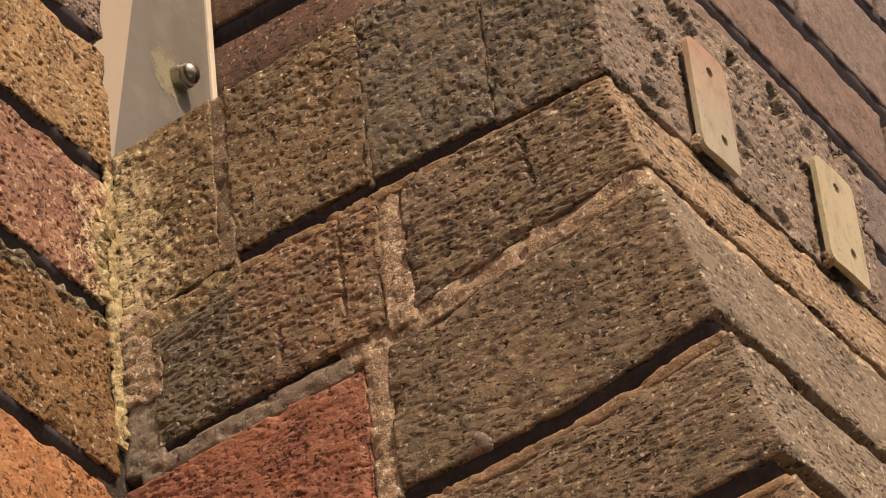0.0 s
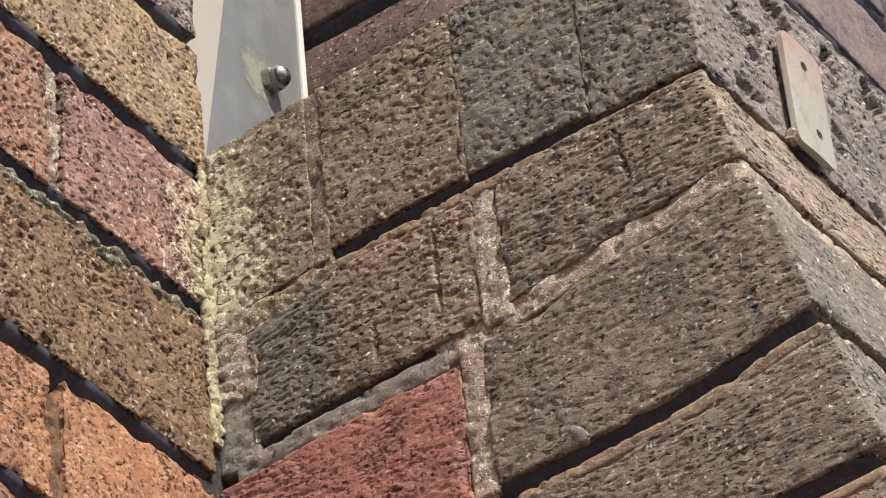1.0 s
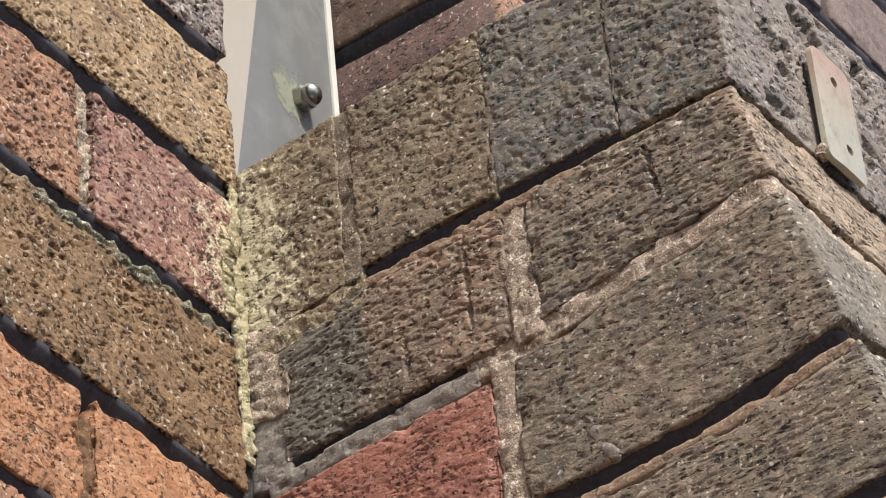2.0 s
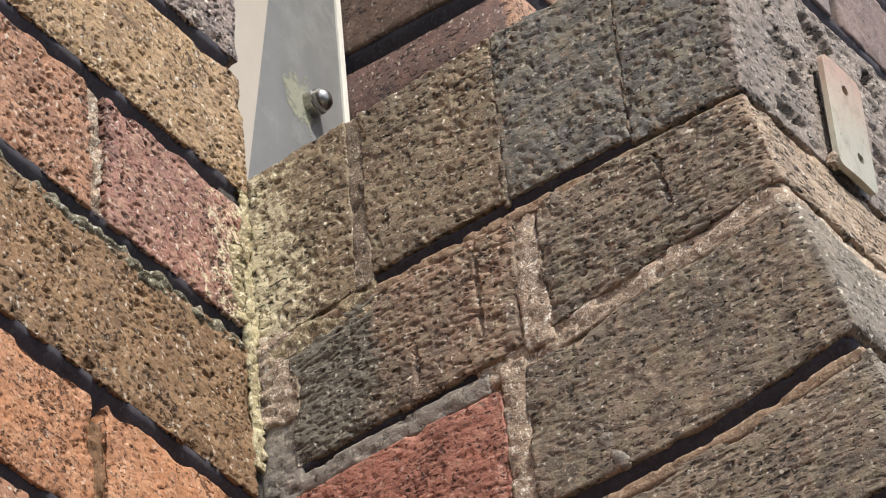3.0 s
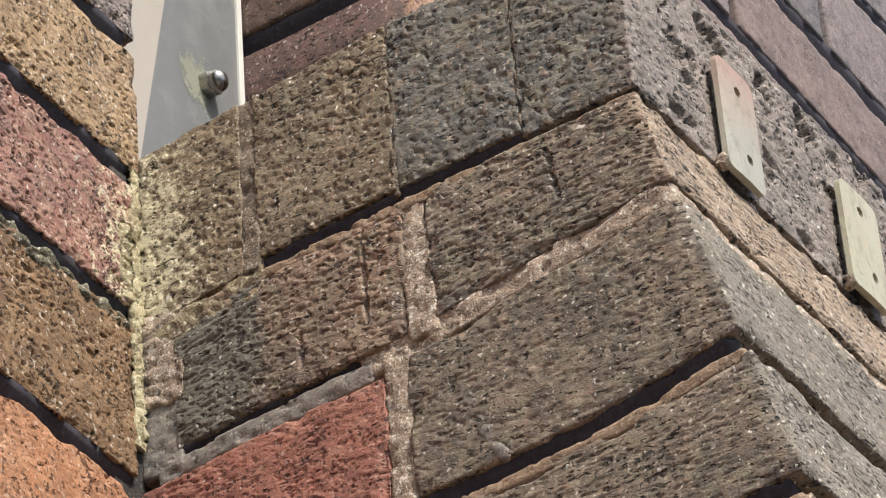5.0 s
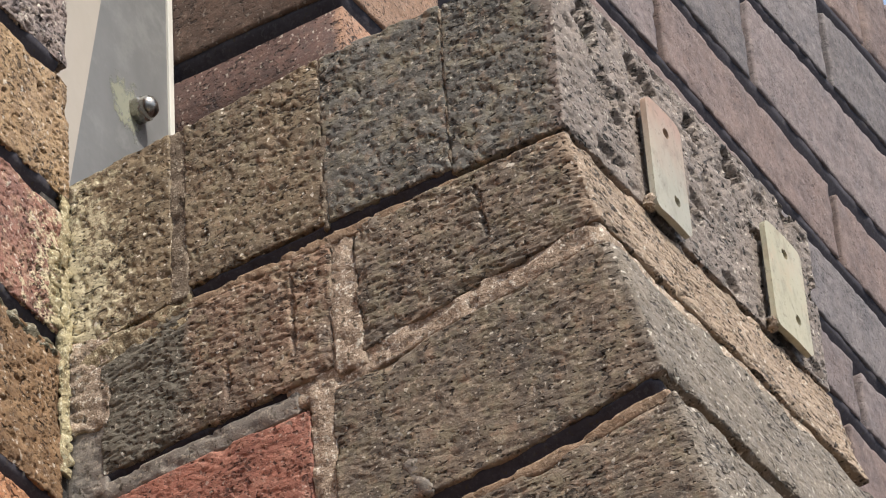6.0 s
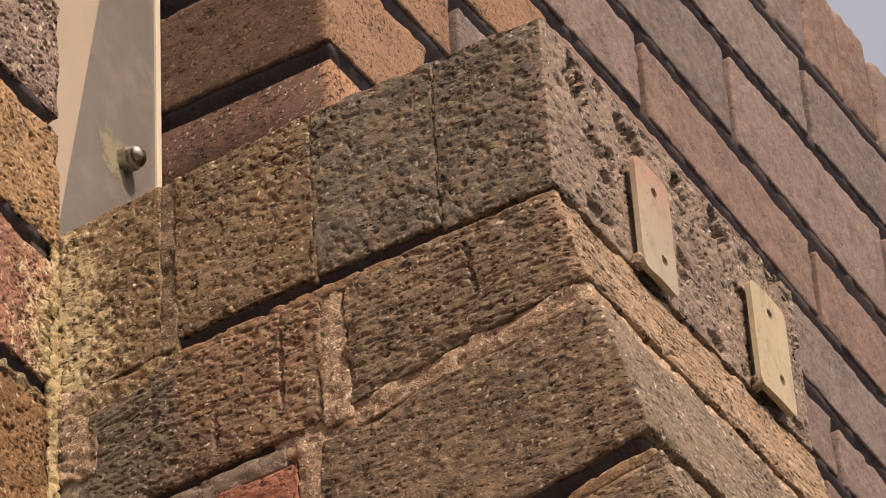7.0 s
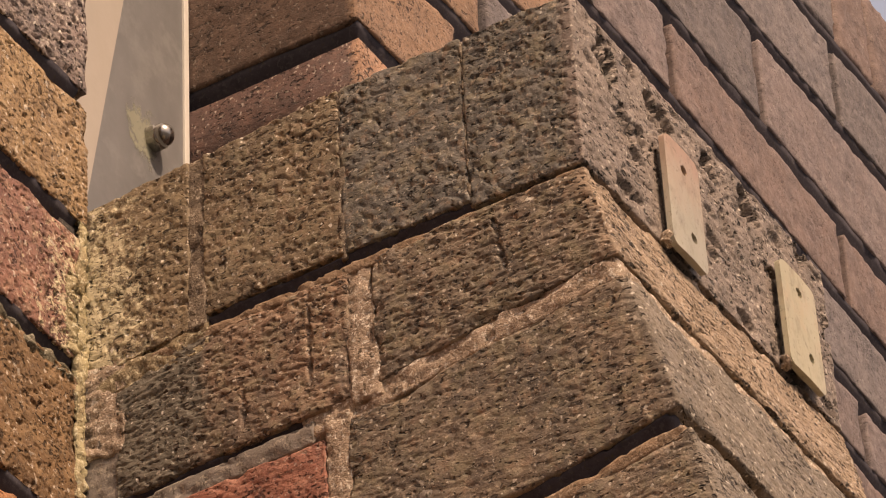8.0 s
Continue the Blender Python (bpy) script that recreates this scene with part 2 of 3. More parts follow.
def metal_material(name, main, other, metallic, rough, stain=None, rust=None, grime=0.0):
    n = Nodes(name)
    c = n.mix(n.ramp(n.noise(22, 4, 0.65, (1, 1, 0.4)), (0.35, 0.0), (0.65, 1.0)), main, other)
    if stain:
        c = n.mix(n.ramp(n.noise(45, 5, 0.7), (0.52, 0.0), (0.66, 0.8)), c, stain)
    if rust:                         # rust tint that bleeds down from the upper end
        sep = n.add("ShaderNodeSeparateXYZ")
        n.link(n.place((1, 1, 1)), sep.inputs[0])
        wob = n.add("ShaderNodeMath")
        wob.operation = "MULTIPLY_ADD"
        n.link(n.noise(70, 5, 0.7, (1, 1, 0.4)), wob.inputs[0])
        wob.inputs[1].default_value = 0.05
        n.link(sep.outputs[2], wob.inputs[2])
        down = n.add("ShaderNodeMapRange", **{"From Min": H + 0.045, "From Max": H + 0.08, "To Max": 0.85})
        n.link(wob.outputs[0], down.inputs[0])
        c = n.mix(down.outputs[0], c, rust)
    if grime:                        # fine dirt and scratches
        c = n.mix(n.ramp(n.noise(150, 5, 0.75, (1, 1, 0.5)), (0.50, 0.0), (0.68, grime)), c, (0.17, 0.13, 0.09))
        c = n.mix(n.ramp(n.noise(420, 2, 0.6), (0.62, 0.0), (0.70, grime)), c, (0.10, 0.075, 0.05))
    n.link(c, n.bsdf.inputs["Base Color"])
    n.bsdf.inputs["Metallic"].default_value = metallic
    n.link(n.ramp(n.noise(60, 3), (0.3, rough - 0.07), (0.7, rough + 0.1)), n.bsdf.inputs["Roughness"])
    n.bump(n.noise(180, 3, 0.6), 0.15, 0.0006)
    return n.mat


STEEL = metal_material("galvanised_steel", (0.225, 0.22, 0.21), (0.18, 0.178, 0.17), 0.2, 0.5, stain=(0.265, 0.26, 0.242))
BEAD = metal_material("pale_bead", (0.70, 0.67, 0.58), (0.62, 0.59, 0.51), 0.0, 0.6)
FILM = metal_material("buff_tone", (0.44, 0.385, 0.32), (0.40, 0.35, 0.285), 0.0, 0.6)


def residue_material():
    """Thin sealant film that feathers out from the nut."""
    n = Nodes("pale_residue")
    n.link(n.mix(n.noise(90, 4, 0.7), (0.40, 0.39, 0.27), (0.27, 0.27, 0.20)), n.bsdf.inputs["Base Color"])
    n.bsdf.inputs["Roughness"].default_value = 0.7
    away = n.t.nodes.new("ShaderNodeVectorMath")
    away.operation = "DISTANCE"
    n.link(n.place((1, 1, 1)), away.inputs[0])
    away.inputs[1].default_value = (-0.362, 0.2190, H + 0.337)
    wob = n.add("ShaderNodeMath")
    wob.operation = "MULTIPLY_ADD"
    n.link(n.noise(130, 5, 0.75), wob.inputs[0])
    wob.inputs[1].default_value = 0.055
    n.link(away.outputs["Value"], wob.inputs[2])
    thin = n.add("ShaderNodeMapRange", **{"From Min": 0.036, "From Max": 0.044, "To Min": 0.7, "To Max": 0.0})
    n.link(wob.outputs[0], thin.inputs[0])
    n.link(thin.outputs[0], n.bsdf.inputs["Alpha"])
    return n.mat


RESIDUE = residue_material()
NUT = metal_material("nut_steel", (0.42, 0.40, 0.36), (0.30, 0.28, 0.25), 0.95, 0.24)
CLIP_A = metal_material("clip_metal", (0.44, 0.40, 0.30), (0.37, 0.34, 0.26), 0.05, 0.5, stain=(0.45, 0.38, 0.27), rust=(0.42, 0.255, 0.175), grime=0.4)
CLIP_B = metal_material("clip_paint", (0.48, 0.43, 0.29), (0.41, 0.37, 0.25), 0.0, 0.5, stain=(0.48, 0.38, 0.25), grime=0.45)


def ground_material():
    n = Nodes("dark_asphalt")
    c = n.mix(n.ramp(n.noise(1.3, 5, 0.65), (0.3, 0.0), (0.7, 1.0)), (0.050, 0.050, 0.050), (0.036, 0.036, 0.037))
    c = n.mix(n.ramp(n.noise(60, 3, 0.6), (0.5, 0.0), (0.7, 0.6)), c, (0.06, 0.058, 0.054))
    n.link(c, n.bsdf.inputs["Base Color"])
    n.bsdf.inputs["Roughness"].default_value = 0.9
    n.bump(n.noise(120, 4, 0.6), 0.5, 0.004)
    return n.mat


PAVING = ground_material()


# ---- brick pieces: boxes with worn arrises, pits and lumps ----
def lattice(i, j, k, seed):
    h = (i * 374761393 + j * 668265263 + k * 2147483647 + seed * 974711) & 0xFFFFFFFF
    h = ((h ^ (h >> 13)) * 1274126177) & 0xFFFFFFFF
    h = ((h ^ (h >> 16)) * 2246822519) & 0xFFFFFFFF
    return ((h ^ (h >> 15)) & 0xFFFF) / 65535.0


def vnoise(p, scale, seed=0, sharp=False):
    q = p * scale + 1000.0
    b = np.floor(q).astype(np.int64)
    f = q - b
    f = f if sharp else f * f * (3 - 2 * f)
    out = 0.0
    for dx in (0, 1):
        for dy in (0, 1):
            for dz in (0, 1):
                w = np.abs(1 - dx - f[:, 0]) * np.abs(1 - dy - f[:, 1]) * np.abs(1 - dz - f[:, 2])
                out = out + w * lattice(b[:, 0] + dx, b[:, 1] + dy, b[:, 2] + dz, seed)
    return out


def smooth(a, b, v):
    t = np.clip((v - a) / (b - a), 0, 1)
    return t * t * (3 - 2 * t)


def cuts(length, step, coarse):
    """Cuts along an axis; a coarse axis is fine only at its ends."""
    if not coarse or length < 0.03:
        return np.linspace(0, length, max(3, int(round(length / step)) + 1))
    m = max(2, int(length / coarse))
    end = np.arange(0, 0.0065, step)
    return np.concatenate([end, np.linspace(0.0075, length - 0.0075, m), (length - end)[::-1]])


def link_mesh(name, verts, faces, mat, parent, label=""):
    centre = verts.mean(0)
    me = bpy.data.meshes.new(name)
    me.vertices.add(len(verts))
    me.vertices.foreach_set("co", (verts - centre).astype(np.float32).ravel())
    me.loops.add(faces.size)
    me.loops.foreach_set("vertex_index", faces.astype(np.int32).ravel())
    me.polygons.add(len(faces))
    me.polygons.foreach_set("loop_start", np.arange(0, faces.size, faces.shape[1], dtype=np.int32))
    me.polygons.foreach_set("use_smooth", np.ones(len(faces), dtype=bool))
    me.update(calc_edges=True)
    me.materials.append(mat)
    ob = new(name, me)
    ob.location = centre
    if parent:
        ob.parent = parent
        ob.matrix_parent_inverse = Matrix.Translation(parent.location).inverted()
    if label:
        ob["label"] = label
    return ob


def block(lo, hi, mat, parent, step=0.002, coarse=(0, 0, 0), r=0.004, rough=0.0011, pits=0.0014, wear=0.003,
          warp=None, dents=(), seed=1, name="brick", label="", long=(0.5, 0.5, 1.4), into=None, fine_from=None, big=1.0):
    lo, hi = np.array(lo, float), np.array(hi, float)
    size, mid = hi - lo, (lo + hi) / 2
    r = min(r, 0.45 * size.min())
    ax = [cuts(size[k], step if np.isscalar(step) else step[k], coarse[k]) for k in range(3)]
    if fine_from is not None:        # the far part of a long brick needs no fine relief
        a = ax[1] + lo[1]
        ax[1] = ax[1][(a > fine_from) | (np.arange(len(a)) % 12 == 0) | (np.arange(len(a)) == len(a) - 1)]
    n = [len(a) for a in ax]
    idx, quads, base = [], [], 0
    for k in range(3):
        u, v = (k + 1) % 3, (k + 2) % 3
        gu, gv = np.meshgrid(np.arange(n[u]), np.arange(n[v]), indexing="ij")
        num = np.arange(n[u] * n[v]).reshape(n[u], n[v])
        q = np.stack([num[:-1, :-1], num[1:, :-1], num[1:, 1:], num[:-1, 1:]], -1).reshape(-1, 4)
        for side in (0, 1):
            ijk = np.zeros((n[u] * n[v], 3), np.int64)
            ijk[:, u], ijk[:, v], ijk[:, k] = gu.ravel(), gv.ravel(), side * (n[k] - 1)
            idx.append(ijk)
            quads.append((q if side else q[:, ::-1]) + base)
            base += len(ijk)
    idx, quads = np.concatenate(idx), np.concatenate(quads)
    key = (idx[:, 0] * 100000 + idx[:, 1]) * 100000 + idx[:, 2]
    _, first, back = np.unique(key, return_index=True, return_inverse=True)
    idx, quads = idx[first], back.ravel()[quads]
    p = np.stack([ax[k][idx[:, k]] for k in range(3)], 1) - size / 2
    h = size / 2
    q = np.clip(p, -h + r, h - r)
    d = p - q
    nor = d / np.maximum(np.linalg.norm(d, axis=1), 1e-9)[:, None]
    gap = np.sort(h - np.abs(p), axis=1)[:, 1]           # how far to the nearest arris
    p = q + r * nor
    w = p + mid
    lump = (vnoise(w, 45, seed) - 0.5) * 0.8 + (vnoise(w, 130, seed + 1) - 0.5) * 0.6 + (vnoise(w * np.array(long), 380, seed + 2, True) - 0.5) * 1.3 + np.abs(vnoise(w * np.array((0.7, 0.7, 1.0)), 210, seed + 8, True) - 0.5) * -1.2
    out = rough * lump
    if pits:
        s = np.array(long)
        bent = w + 0.0016 * np.stack([vnoise(w, 330, seed + 20 + a) - 0.5 for a in range(3)], 1)
        bent[:, 2] += 0.16 * (bent[:, 0] - bent[:, 1])         # the drag marks climb a little
        thick = 0.16 * (vnoise(w, 38, seed + 9) - 0.5)         # crowded here, sparse there
        out -= big * pits * smooth(0.74, 0.79, thick + vnoise(bent * s, 400, seed + 3))
        out -= pits * 0.8 * smooth(0.72, 0.79, thick + vnoise(bent * s, 760, seed + 6))
        out += pits * 0.35 * (vnoise(bent * s, 1050, seed + 7, True) - 0.5)
        out -= big * pits * 1.3 * smooth(0.88, 0.91, vnoise(bent * s, 230, seed + 4))
    out -= wear * np.exp(-(gap / 0.004) ** 2) * np.clip(vnoise(w, 110, seed + 5) - 0.35, 0, 1)
    if dents:
        ragged = 2.6 * (vnoise(w, 210, seed + 30) - 0.5) + 1.4 * (vnoise(w, 620, seed + 31) - 0.5)
    for (c, rad, depth) in dents:
        away = (((w - np.array(c)) / np.array(rad)) ** 2).sum(1)
        out -= depth * smooth(1.25, 0.75, away + ragged)
    w = w + nor * out[:, None]
    if warp:
        w = warp(w)
    if into is not None:
        into.append((w, quads, mat))
        return None
    return link_mesh(name, w, quads, mat, parent, label)


def link_rest(name, pieces, parent, label):
    """Bricks that lie out of reach, joined into one part."""
    mats = []
    for _, _, m in pieces:
        if m not in mats:
            mats.append(m)
    verts = np.concatenate([v for v, _, _ in pieces])
    start = np.cumsum([0] + [len(v) for v, _, _ in pieces[:-1]])
    faces = np.concatenate([f + a for (_, f, _), a in zip(pieces, start)])
    slot = np.concatenate([np.full(len(f), mats.index(m), np.int32) for _, f, m in pieces])
    ob = link_mesh(name, verts, faces, mats[0], parent, label)
    for m in mats[1:]:
        ob.data.materials.append(m)
    ob.data.polygons.foreach_set("material_index", slot)
    return tagged(ob, kind="stuff")


def thing(name, at, label, category, group="", kind=""):
    ob = new(name)
    ob.location = at
    return tagged(ob, label, category, group, kind)


def part(name, bm, mat, parent, label=""):
    bmesh.ops.recalc_face_normals(bm, faces=bm.faces)
    me = bpy.data.meshes.new(name)
    bm.to_mesh(me)
    bm.free()
    me.materials.append(mat)
    ob = new(name, me)
    if parent:
        ob.parent = parent
    if label:
        ob["label"] = label
    return ob


rng = random.Random(5)

# ---- ground ----
bm = bmesh.new()
bmesh.ops.create_grid(bm, x_segments=8, y_segments=8, size=300)
tagged(part("ground", bm, PAVING, None), "dark grey asphalt at the foot of the walls", "ground", kind="structure")

# ---- the pier: four courses seen, battered on its outer flank, with a brick-on-edge top ----
BEDS = [                             # height of each bed along the face, in metres from H
    ((-0.24, 0.086), (-0.11, 0.0935), (0.06, 0.0915)),
    ((-0.24, -0.005), (-0.176, -0.0006), (-0.11, 0.0023), (0.06, 0.0035)),
    ((-0.24, -0.075), (-0.17, -0.0705), (-0.10, -0.0675), (-0.063, -0.0605), (-0.01, -0.052), (0.06, -0.047)),
    ((-0.24, -0.149), (-0.07, -0.1435), (-0.042, -0.1405), (-0.009, -0.132), (0.06, -0.117)),
    ((-0.24, -0.215), (0.0146, -0.199), (0.06, -0.194)),
]
for k in range(6):
    BEDS.append(((-0.24, -0.285 - 0.075 * k), (0.06, -0.272 - 0.075 * k)))


def bed(k, x):
    return np.interp(x, [a for a, _ in BEDS[k]], [b for _, b in BEDS[k]]) + H


def batter(z):
    return np.clip(-(z - H), 0, 0.2) * 0.25


def course_warp(k, x0, corner, gap_top, gap_bottom, nip=0.0):
    """Lays a block of course k between its two beds; the corner one leans with the flank."""
    def warp(w):
        w = w.copy()
        t = w[:, 2] / 0.065
        top, low = bed(k, w[:, 0]) - gap_top, bed(k + 1, w[:, 0]) + gap_bottom
        if nip:                      # a rounded upper end
            top = top - nip * smooth(x0 + 0.034, x0 + 0.002, w[:, 0])
        w[:, 2] = low + t * (top - low)
        if corner:
            w[:, 0] += batter(w[:, 2]) * np.clip((w[:, 0] - x0) / (0 - x0), 0, 1.05)
        return w
    return warp


pier = tagged(block((W + 0.004, 0.014, 0.0), (-0.012, 0.213, H + 0.085), MORTAR, None, step=0.03, r=0.002, rough=0.001, pits=0, wear=0,
                    name="brick_pier"), "weathered brown brick pier with a brick-on-edge top", "pier")
tagged(pier, kind="structure")

PIER = [  # course, from, to, material, gap above, gap below, seed
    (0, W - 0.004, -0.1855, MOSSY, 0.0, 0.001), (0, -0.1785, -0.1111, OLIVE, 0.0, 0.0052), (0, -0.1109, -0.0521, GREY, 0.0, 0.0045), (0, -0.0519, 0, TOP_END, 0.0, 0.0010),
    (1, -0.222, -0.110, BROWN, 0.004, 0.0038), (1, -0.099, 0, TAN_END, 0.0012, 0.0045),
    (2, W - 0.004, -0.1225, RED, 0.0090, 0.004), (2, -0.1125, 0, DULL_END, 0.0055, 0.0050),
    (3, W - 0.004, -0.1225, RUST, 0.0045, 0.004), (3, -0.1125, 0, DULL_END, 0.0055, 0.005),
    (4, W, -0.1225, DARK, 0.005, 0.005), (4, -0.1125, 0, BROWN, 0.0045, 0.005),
]
FLANK_DENTS = [((0.0, 0.029, 0.052), (0.012, 0.006, 0.009), 0.0050), ((0.0, 0.073, 0.053), (0.012, 0.010, 0.005), 0.0033), ((0.0, 0.042, 0.031), (0.012, 0.011, 0.007), 0.0028),
               ((0.0, 0.115, 0.055), (0.012, 0.009, 0.006), 0.0039), ((0.0, 0.150, 0.056), (0.012, 0.008, 0.006), 0.0044), ((0.0, 0.205, 0.062), (0.012, 0.012, 0.006), 0.0033),
               ((0.0, 0.222, 0.040), (0.012, 0.005, 0.006), 0.0033), ((0.0, 0.128, 0.035), (0.012, 0.007, 0.005), 0.0022)]
SCORES = [((-0.1285, 0.0, 0.036), (0.0011, 0.01, 0.024), 0.0016), ((-0.0430, 0.0, 0.042), (0.0010, 0.01, 0.018), 0.0016), ((-0.1600, 0.0, 0.020), (0.0010, 0.01, 0.010), 0.0012)]
pick = random.Random(21)
for _ in range(50):
    size = 0.0012 + 0.0035 * pick.random() ** 2
    FLANK_DENTS.append(((0.0, pick.uniform(0.004, 0.222), pick.uniform(0.003, 0.062)), (0.012, size * pick.uniform(1.0, 2.4), size * 0.8), 0.7 * size))
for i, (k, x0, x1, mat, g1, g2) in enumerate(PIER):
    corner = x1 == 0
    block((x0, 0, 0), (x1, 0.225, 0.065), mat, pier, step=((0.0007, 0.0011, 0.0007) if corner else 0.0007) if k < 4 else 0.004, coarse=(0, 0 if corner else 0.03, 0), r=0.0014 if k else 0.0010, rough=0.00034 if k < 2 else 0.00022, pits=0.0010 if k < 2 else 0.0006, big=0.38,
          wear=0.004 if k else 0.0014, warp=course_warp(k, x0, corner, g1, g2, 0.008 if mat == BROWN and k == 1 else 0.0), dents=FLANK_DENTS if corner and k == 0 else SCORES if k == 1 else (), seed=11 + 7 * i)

for k in range(29):                  # the courses below, down to the ground
    z = H - 0.290 - 0.0755 * k
    for x0, x1 in ((W, -0.1 - 0.04 * (k % 2)), (-0.09 - 0.04 * (k % 2), 0.05)):
        block((x0, 0, z), (x1, 0.225, z + 0.066), (DARK, RUST, GREY)[(k + (x1 > 0)) % 3], pier, step=0.03, r=0.002, rough=0.0006, pits=0, seed=950 + k)


def joint(x0, x1, k, above, below, y0, y1, mat, seed, struck=0.0, corner=False, label="", rough=0.002):
    """Mortar in a bed: from `below` under the bed's line to `above` over it; struck: how far its top lies behind its foot, less than nought where it overhangs."""
    def warp(w):
        w = w.copy()
        t = np.clip((w[:, 2] + below) / (above + below), 0, 1)
        w[:, 1] += struck * t * np.clip(1 - (w[:, 1] - y0) / (y1 - y0), 0, 1)
        w[:, 2] += bed(k, w[:, 0])
        if corner:
            w[:, 0] += (batter(w[:, 2]) - struck * t) * np.clip((w[:, 0] + 0.08) / 0.08, 0, 1.05)
        return w
    return block((x0, y0, -below), (x1, y1, above), mat, pier, step=(0.0016, 0.0030, 0.0016), coarse=(0, 0 if corner else 0.01, 0), r=0.0012, rough=rough * 0.6, pits=0.0010, wear=0.0015, warp=warp, seed=seed, name="mortar_joint", label=label)


def upright(x0, x1, z0, z1, y0, mat, seed, slant=0.0, label="", rough=0.0022):
    """Mortar that fills an upright joint; slant moves its foot sideways."""
    def warp(w):
        w = w.copy()
        w[:, 0] += slant * (z1 + H - w[:, 2]) / (z1 - z0)
        return w
    return block((x0, y0, z0 + H), (x1, y0 + 0.03, z1 + H), mat, pier, step=0.0018, coarse=(0, 0.01, 0), r=0.0012, rough=rough * 0.5, pits=0.0010, wear=0.001, warp=warp, seed=seed, name="mortar_joint", label=label)


joint(-0.135, -0.0022, 2, 0.0065, 0.0065, 0.0012, 0.2, SANDY, 301, corner=True, label="flush sandy mortar")
joint(-0.232, -0.128, 2, 0.0016, 0.0095, 0.0012, 0.06, GREYM, 302, label="grey mortar fillet", rough=0.0012)
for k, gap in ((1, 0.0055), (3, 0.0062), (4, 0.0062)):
    joint(-0.178 if k == 1 else -0.232, -0.0085, k, gap, 0.0050, 0.0085, 0.2, SHADE, 303 + k, struck=-0.0078, corner=True, rough=0.0004)
joint(-0.205, -0.002, 1, -0.0002, 0.0066, 0.0006, 0.2, BUFF, 343, corner=True, rough=0.0006)
joint(-0.232, -0.002, 3, -0.0022, 0.0090, 0.0003, 0.2, BUFF, 345, corner=True, rough=0.0006)
joint(-0.232, -0.002, 4, -0.0022, 0.0090, 0.0003, 0.2, BUFF, 346, corner=True, rough=0.0006)
upright(-0.1872, -0.1770, 0.0005, 0.0895, 0.0003, DUST, 311, rough=0.0026)
upright(-0.1130, -0.1092, 0.0040, 0.0915, -0.0001, DUST, 312, rough=0.0026)
upright(-0.0530, -0.0511, 0.0055, 0.0905, 0.0000, DUST, 313, rough=0.0022)
upright(-0.1135, -0.0990, -0.068, -0.0015, 0.0007, SANDY, 314, 0.003)
upright(-0.1235, -0.1110, -0.143, -0.068, 0.0008, SANDY, 315)
upright(-0.0895, -0.0815, -0.139, -0.104, -0.0004, GREYM, 316, 0.013, rough=0.0024)
upright(-0.1235, -0.1115, -0.21, -0.148, 0.0030, GREYM, 317)
# fillet in the inner angle, yellow with lichen higher up
upright(-0.2400, -0.2170, -0.046, 0.001, -0.0004, SANDY, 321, label="crumbling sandy mortar")
upright(-0.2400, -0.2190, -0.078, -0.040, 0.0012, GREYM, 322, rough=0.001)
joint(-0.236, -0.176, 1, 0.0030, 0.0130, 0.0002, 0.06, LIMY, 347, rough=0.0016)
joint(-0.232, -0.130, 2, 0.0048, -0.0004, 0.0060, 0.06, SHADE, 348, struck=-0.0052, rough=0.0004)
block((W - 0.002, -0.0165, H + 0.004), (W + 0.0012, -0.0070, H + 0.046), LICHEN, pier, step=0.0014, r=0.0008, rough=0.0022, pits=0.0020, wear=0.005, seed=329, name="mortar_joint", label="smeared mortar yellow with lichen")
block((W - 0.002, -0.0080, H - 0.066), (W + 0.0011, 0.0006, H + 0.0775), LICHEN, pier, step=0.0014, r=0.0008, rough=0.0016, pits=0.0015, wear=0.004, seed=323, name="mortar_joint", label="mortar yellow with lichen")

# ---- the lower wall that the pier stands against ----
LEFT_BEDS = [-0.149, -0.081, 0.001, 0.0750, 0.1475, 0.2215]
while LEFT_BEDS[-1] < 0.94:
    LEFT_BEDS.append(LEFT_BEDS[-1] + 0.0745)
wall_left = tagged(block((W - 0.205, -2.2, 0.0), (W - 0.016, -0.014, H + 0.95), MORTAR, None, step=0.06, r=0.002, rough=0.001, pits=0, wear=0, name="wall_left"),
                   "tan and orange weathered brick wall with raked joints", "wall", kind="structure")
LEFT = {  # course: perpends from the free end inwards, and the bricks' materials
    -2: ([-0.212], [RUST, TAN]), -1: ([-0.103, -0.33], [ORANGE, ORANGE, TAN]), 0: ([-0.214], [UMBER, ORANGE]), 1: ([-0.0985, -0.325], [PLUM, RUST, TAN]),
    2: ([-0.213], [TAN, PLUM]), 3: ([-0.101, -0.326], [SLATE, TAN, BROWN]), 4: ([-0.214], [PLUM, TAN])}
mats = [TAN, ORANGE, PLUM, RUST]
levels = [(-0.147 - 0.075 * (j + 1), -0.147 - 0.075 * j) for j in range(31)][::-1]
levels += list(zip(LEFT_BEDS[:-1], LEFT_BEDS[1:]))
left_rest = []


def dip(w):
    """The beds of this wall sink slightly towards the pier."""
    w = w.copy()
    w[:, 2] -= 0.05 * (np.clip(w[:, 1], -0.3, 0) + 0.075)
    return w


